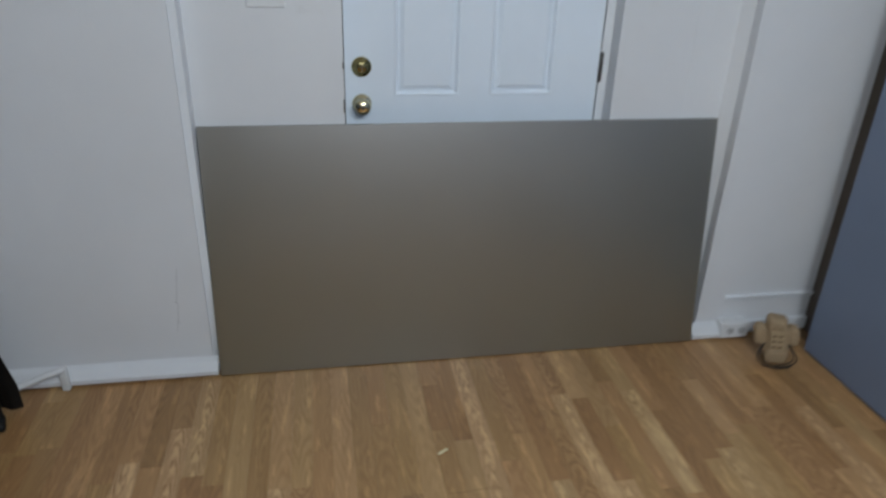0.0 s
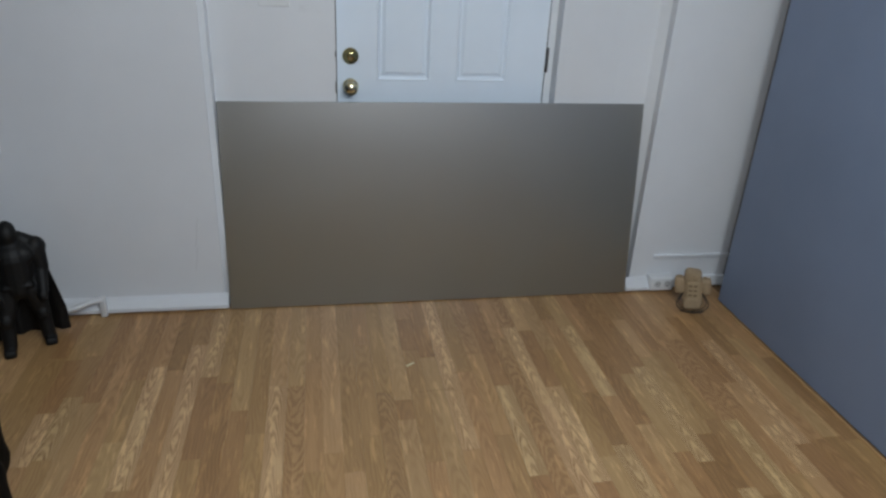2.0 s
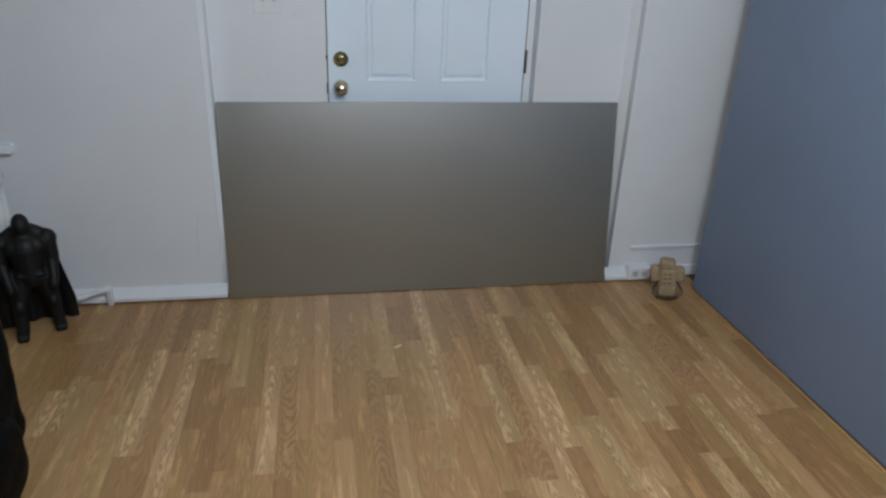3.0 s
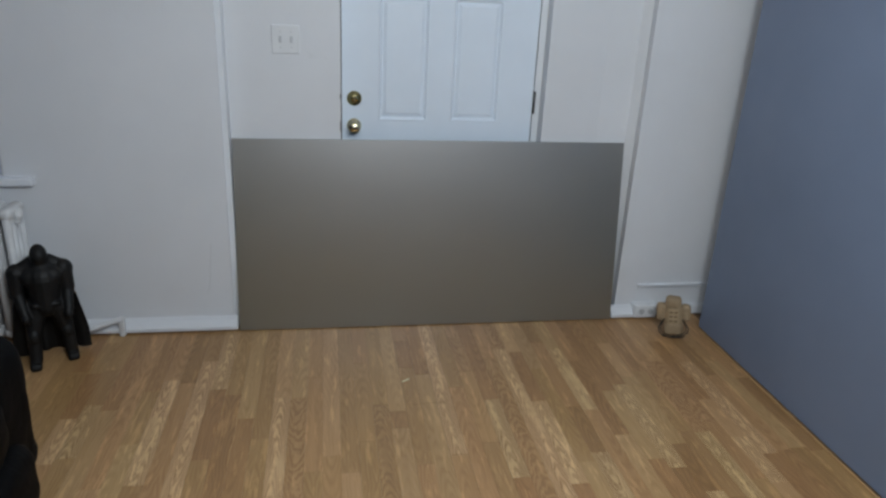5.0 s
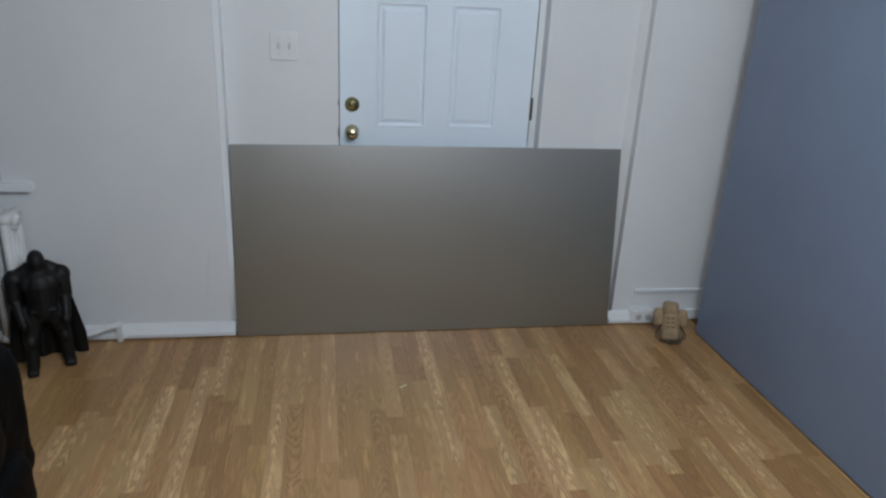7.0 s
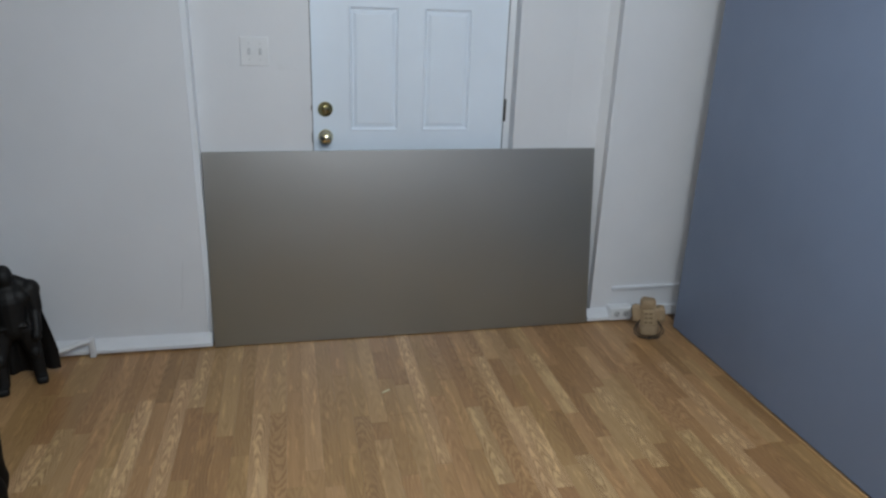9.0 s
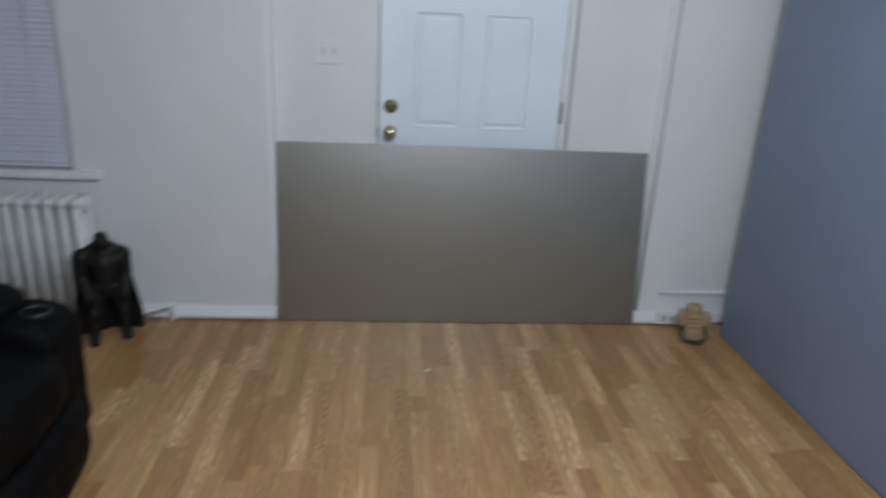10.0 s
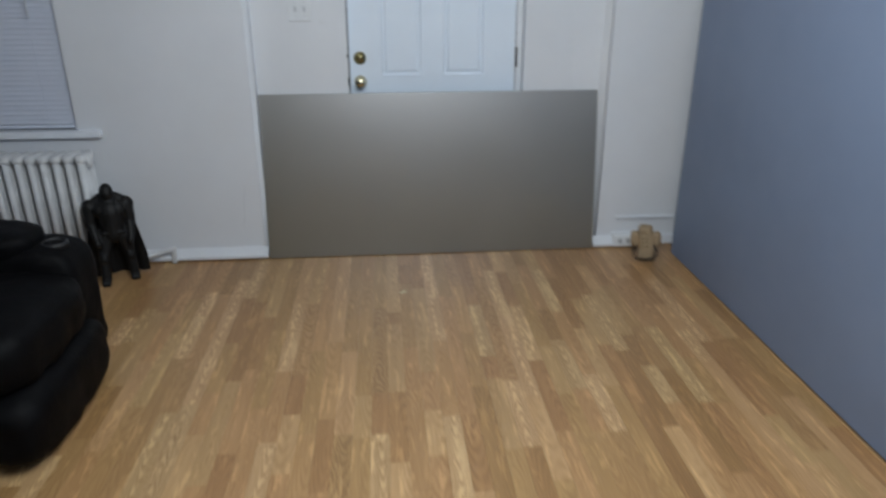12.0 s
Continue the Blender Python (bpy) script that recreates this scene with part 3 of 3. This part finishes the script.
def recliner():
    s = base("recliner_seat", (-0.9, -1.45, 0), "black leather recliner with a cup holder in its arm", "recliner")
    part("body", cushion((-1.36, -1.77, 0.03), (-0.54, -1.04, 0.40), 0.02, 12, 8, 0.003, 1), LEATHER, s, smooth=True)
    part("footrest", cushion((-0.66, -1.83, 0.012), (-0.430, -1.17, 0.275), 0.02, 14, 3.6, 0.005, 2), LEATHER, s, "puffed leather footrest panel", True)
    part("seat_cushion", cushion((-1.15, -1.82, 0.245), (-0.462, -1.19, 0.485), 0.03, 16, 4.2, 0.006, 3), LEATHER, s, smooth=True)
    arm = part("arm", cushion((-1.34, -1.285, 0.03), (-0.495, -1.03, 0.555), 0.01, 14, 7, 0.004, 4), LEATHER, s, smooth=True)
    part("arm_pad", cushion((-1.30, -1.295, 0.50), (-0.645, -1.03, 0.620), 0.02, 12, 3.4, 0.005, 5), LEATHER, arm, smooth=True)
    part("cup_holder", lathe([(0.036, -0.02), (0.040, 0.001), (0.043, 0.0025), (0.046, 0.001), (0.047, -0.021)], Matrix.Translation((-0.585, -1.165, 0.556)), 24), SEAL, arm, "black plastic cup holder", True)
    part("backrest", cushion((-1.52, -1.80, 0.30), (-1.18, -1.10, 1.02), 0.04, 12, 4, 0.006, 6), LEATHER, s, smooth=True)


recliner()

# ---- the two toys by the wall ----


def figure():
    """A plain caped doll that leans back against the wall."""
    bm = bmesh.new()
    for s in (-1, 1):
        f = 0.020 * s                       # one foot stands forward
        limb(bm, (s * 0.066, f, 0.030), (s * 0.060, f * 0.7, 0.130), 0.024, 0.029)
        limb(bm, (s * 0.060, f * 0.7, 0.130), (s * 0.038, 0.0, 0.230), 0.030, 0.044)
        ball(bm, (s * 0.061, f * 0.7 - 0.026, 0.128), (0.020, 0.014, 0.024))
        box(bm, (s * 0.070 - 0.022, f - 0.044, 0.0), (s * 0.070 + 0.022, f + 0.026, 0.030), 0.010, 2)
        w = 0.010 if s > 0 else 0.0
        limb(bm, (s * (0.090 - w), 0.004, 0.368), (s * (0.098 - w), 0.002, 0.292), 0.034, 0.026)
        limb(bm, (s * (0.094 - w), 0.002, 0.290), (s * 0.080, -0.035, 0.222), 0.024, 0.019)
        ball(bm, (s * 0.076, -0.044, 0.204), (0.018, 0.020, 0.022))
        ball(bm, (s * 0.036, -0.026, 0.350), (0.038, 0.024, 0.034))
    ball(bm, (0, 0.004, 0.352), (0.092, 0.050, 0.054))
    for s in (-1, 1):
        ball(bm, (s * 0.074, 0.014, 0.362), (0.044, 0.044, 0.036))
        limb(bm, (s * 0.030, 0.010, 0.402), (s * 0.074, 0.012, 0.374), 0.024, 0.026)
    limb(bm, (0, 0, 0.340), (0, 0, 0.245), 0.066, 0.056)
    box(bm, (-0.054, -0.054, 0.240), (0.054, 0.050, 0.258), 0.010, 2)
    ball(bm, (0, 0.0, 0.232), (0.056, 0.046, 0.030))
    limb(bm, (0, 0.004, 0.385), (0, -0.004, 0.410), 0.046, 0.028)
    ball(bm, (0, -0.012, 0.430), (0.033, 0.038, 0.042))
    box(bm, (-0.022, -0.034, 0.405), (0.022, 0.0, 0.436), 0.012, 2)
    # cape: a thick folded sheet behind the body
    cols, rows = 26, 22
    front, back = [], []
    for j in range(rows + 1):
        v = j / rows
        z = 0.402 - 0.392 * v
        half = 0.092 + 0.052 * min(1.0, v * 1.3)
        fr, bk = [], []
        for i in range(cols + 1):
            u = 2 * i / cols - 1
            y = 0.044 + 0.060 * v ** 1.5 - 0.062 * abs(u) ** 2.5 * (1 - 0.3 * v) + 0.010 * v * math.sin(u * 13 + 1)
            zz = z + (0.016 * (1 - abs(u)) - 0.034 * abs(u) ** 3) * (1 - v) ** 2
            fr.append(bm.verts.new((u * half, y, zz)))
            bk.append(bm.verts.new((u * half, y + 0.010, zz)))
        front.append(fr)
        back.append(bk)
    for j in range(rows):
        for i in range(cols):
            bm.faces.new((front[j][i], front[j + 1][i], front[j + 1][i + 1], front[j][i + 1]))
            bm.faces.new((back[j][i], back[j][i + 1], back[j + 1][i + 1], back[j + 1][i]))
    for j in range(rows):
        bm.faces.new((front[j][0], back[j][0], back[j + 1][0], front[j + 1][0]))
        bm.faces.new((front[j][cols], front[j + 1][cols], back[j + 1][cols], back[j][cols]))
    for i in range(cols):
        bm.faces.new((front[0][i], front[0][i + 1], back[0][i + 1], back[0][i]))
        bm.faces.new((front[rows][i], back[rows][i], back[rows][i + 1], front[rows][i + 1]))
    lean = Matrix.Identity(4)
    lean[1][2] = 0.16
    bm.transform(pose(-0.726, -0.286, 0, 0, 0, 20) @ Matrix.Diagonal((1, 1, 1.08, 1)) @ lean)
    ob = thing("toy_figure", bm, FIGURE, "charcoal plastic caped toy figure standing by the radiator", "toy figure", smooth=True)
    r = ob.modifiers.new("merge", "REMESH")
    r.mode, r.voxel_size, r.use_smooth_shade = "VOXEL", 0.0035, True
    sm = ob.modifiers.new("soften", "SMOOTH")
    sm.factor, sm.iterations = 0.5, 5


figure()


def backpack():
    b = base("toy_backpack", (2.105, -0.225, 0), "small tan canvas toy backpack with dark cord straps", "toy backpack")
    m = pose(2.098, -0.215, 0.003, -3, -7, -26) @ Matrix.Diagonal((0.86, 0.90, 0.98, 1))

    def put(name, bm, mat, label="", smooth=True, parent=b):
        bm.transform(m)
        return part(name, bm, mat, parent, label, smooth)

    body = put("body", cushion((-0.050, -0.040, 0.0), (0.050, 0.040, 0.150), 0.008, 10, 5, 0.003, 11), TAN)
    put("lid", cushion((-0.042, -0.046, 0.132), (0.042, 0.040, 0.188), 0.006, 10, 3.5, 0.003, 12), TAN, "rolled canvas lid")
    for s in (-1, 1):
        put("side_pouch", cushion((s * 0.068 - 0.024, -0.034, 0.070), (s * 0.068 + 0.024, 0.030, 0.148), 0.006, 8, 4, 0.003, 13 + s), TAN)
    pocket = put("front_pocket", boxes(((-0.032, -0.054, 0.060), (0.032, -0.036, 0.142)), bevel=0.005), TAN_LIGHT, "paler webbed front pocket", False)
    for i, z in enumerate((0.122, 0.099, 0.076)):
        for x in (-0.013, 0.013):
            put("patch", boxes(((x - 0.010, -0.0555, z - 0.005), (x + 0.009, -0.0535, z + 0.005)), bevel=0.0008), TAN_DARK, "", False, pocket)
    put("lower_pocket", cushion((-0.043, -0.056, 0.004), (0.043, -0.030, 0.058), 0.005, 8, 4, 0.003, 17), TAN)
    for s, off in ((-1, 0.0), (1, 0.004)):
        pts = []
        for i in range(13):
            a = i / 12
            pts.append((s * (0.052 + 0.034 * math.sin(math.pi * a) - 0.058 * a ** 3), -0.040 - 0.058 * a - 0.010 * math.sin(math.pi * a), 0.075 * (1 - a) ** 1.5 + 0.005 + off * a))
        put("cord", tube(pts, 0.0028, 8), CORD, "dark cord strap")
        put("cord", tube([(px * 0.86, py + 0.010, pz + 0.003) for px, py, pz in pts], 0.0026, 8), CORD, "dark cord strap")
    put("cord", tube([(-0.06 + 0.010 * i, -0.078 - 0.020 * math.sin(math.pi * i / 12), 0.006) for i in range(13)], 0.0028, 8), CORD, "dark cord strap")


backpack()
scrap = bmesh.new()
box(scrap, (-0.019, -0.004, 0.0012), (0.019, 0.004, 0.0045), 0.001, 1)
scrap.transform(pose(0.727, -0.555, 0, 0, 0, 33))
thing("paper_scrap", scrap, PAPER, "small pale yellow scrap lying on the floor", "scrap")

structure("floor_scratch", tube([(0.715 + 0.02 * i, -0.728 - 0.003 * math.sin(i * 0.9), 0.0002) for i in range(9)], 0.0008, 5, flat=0.4), SUB, "thin dark scratch across the oak strips", "scratch")

# ---- floor: oak strips ----
PITCH, X0 = 0.064, 0.195
floor = structure("floor", boxes(((WEST - 0.1, SOUTH - 0.1, -0.05), (EAST + 0.1, 0.21, -0.004))), SUB, "honey oak strip floor with flame grain", "floor")
LENGTHS = [0.26, 0.32, 0.38, 0.44, 0.50, 0.56, 0.62]
# strip number: from the wall outwards, tone and the distance at which it ends; the last tone runs on
PLAN = {
    -10: "b .669 p 1.3", -9: "h 1.115 p 1.7", -8: "b .55 h", -6: "b .5 h 1.2", -5: "h .33 f .9 f 1.45",
    -4: "f .555 b 1.0", -3: "h .6 b 1.305 p 1.9", -2: "p .768 b 1.22", -1: "h .9 h 1.5", 0: "p .640 f 1.25", 1: "p .645 s 1.284 b",
    2: "h .5 h 1.1", 3: "p 1.022 h", 4: "h 1.116 p 1.68 s", 5: "h .4 h .95", 6: "h .72 s 1.434 b", 7: "p .77 b .88 p 1.434 b",
    8: "h .21 b .45 h 1.1", 9: "b .508 p 1.3 h", 10: "f .55 f 1.058 h", 11: "h .62 h 1.604 b 2.0 p", 12: "s .50 h 1.0",
    13: "b .722 f 1.2 b 1.371 p", 14: "h .40 s .95 s 1.39", 15: "s .32 f .85 f 1.5", 16: "p .35 b .75 f 1.25", 17: "p .509 h 1.14 p",
    18: "b .27 h .8", 19: "p .33 f .829 h 1.372 f", 20: "h .45 b 1.0", 21: "b .70 p 1.15", 22: "b .66 f 1.204 b 1.734 p",
    23: "h .3 p .6", 24: "b .56 h 1.0", 25: "h .48 s 1.012 f 1.6", 26: "p .48 s .95", 27: "h .3 b .80", 28: "h .5 f 1.161 b 1.70 p",
    29: "b .62 h", 30: "h .5 p 1.139 b", 31: "h .65 b"}
TONE = {"p": "pale", "h": "honey", "b": "brown", "f": "flame", "s": "swirl"}
TONES = ["pale", "honey", "honey", "honey", "brown", "flame"]
rng = random.Random(7)
shared = {}


def strip_mesh(length, tone):
    key = (round(length, 4), tone)
    if key not in shared:
        bm = bmesh.new()
        w, c = PITCH - 0.0003, 0.0003
        lo = [bm.verts.new((x, y, -0.0045)) for x, y in ((0, 0), (w, 0), (w, length - 0.0003), (0, length - 0.0003))]
        mid = [bm.verts.new((v.co.x, v.co.y, -c)) for v in lo]
        hi = [bm.verts.new((min(max(v.co.x, c), w - c), min(max(v.co.y, c), length - 0.0003 - c), 0)) for v in lo]
        for p, q in ((lo, mid), (mid, hi)):
            for i in range(4):
                bm.faces.new((p[i], p[(i + 1) % 4], q[(i + 1) % 4], q[i]))
        bm.faces.new(hi)
        shared[key] = mesh_of("strip", bm, OAK[tone])
    return shared[key]


FAR = {k: ([], []) for k in OAK_FAR}


def far_strip(x, y, length, tone):
    far_verts, far_faces = FAR[{"flame": "pale", "swirl": "brown"}.get(tone, tone)]
    k, w = len(far_verts), PITCH - 0.0003
    far_verts.extend([(x, y, 0), (x + w, y, 0), (x + w, y + length - 0.0003, 0), (x, y + length - 0.0003, 0),
                      (x, y, -0.0045), (x + w, y, -0.0045), (x + w, y + length - 0.0003, -0.0045), (x, y + length - 0.0003, -0.0045)])
    far_faces.extend([(k, k + 1, k + 2, k + 3), (k, k + 4, k + 5, k + 1), (k + 1, k + 5, k + 6, k + 2), (k + 2, k + 6, k + 7, k + 3), (k + 3, k + 7, k + 4, k)])


first, last = math.floor((WEST - X0) / PITCH), math.ceil((2.262 - X0) / PITCH)
for k in range(first, last):
    x = X0 + PITCH * k
    top = 0.15 if L < x < R else 0.0
    segs, y, tone = [], top, ""
    for word in PLAN.get(k, "").split():
        if word in TONE:
            tone = TONE[word]
        else:
            segs.append((-float(word), y, tone))
            y, tone = -float(word), ""
    ln = rng.uniform(0.25, 0.6) if segs else rng.uniform(0.1, 0.5)
    segs.append((y - ln, y, tone or rng.choice(TONES)))
    y -= ln
    while y > SOUTH:
        ln = rng.choice(LENGTHS)
        segs.append((y - ln, y, rng.choice(TONES)))
        y -= ln
    for a, b, tone in segs:
        a = max(a, SOUTH)
        if b - a < 0.01:
            continue
        if -0.72 < x and b > -2.05:
            o = new("strip", strip_mesh(b - a, tone))
            o.parent = floor
            o.matrix_basis = pose(x, a, rng.uniform(-0.0002, 0.0002))
        else:
            far_strip(x, a, b - a, tone)
for tone, (verts, faces) in FAR.items():
    me = bpy.data.meshes.new("far_strips")
    me.from_pydata(verts, [], faces)
    me.materials.append(OAK_FAR[tone])
    far = new("far_strips", me)
    far.parent = floor
    tagged(far, "honey oak strips", kind="stuff")
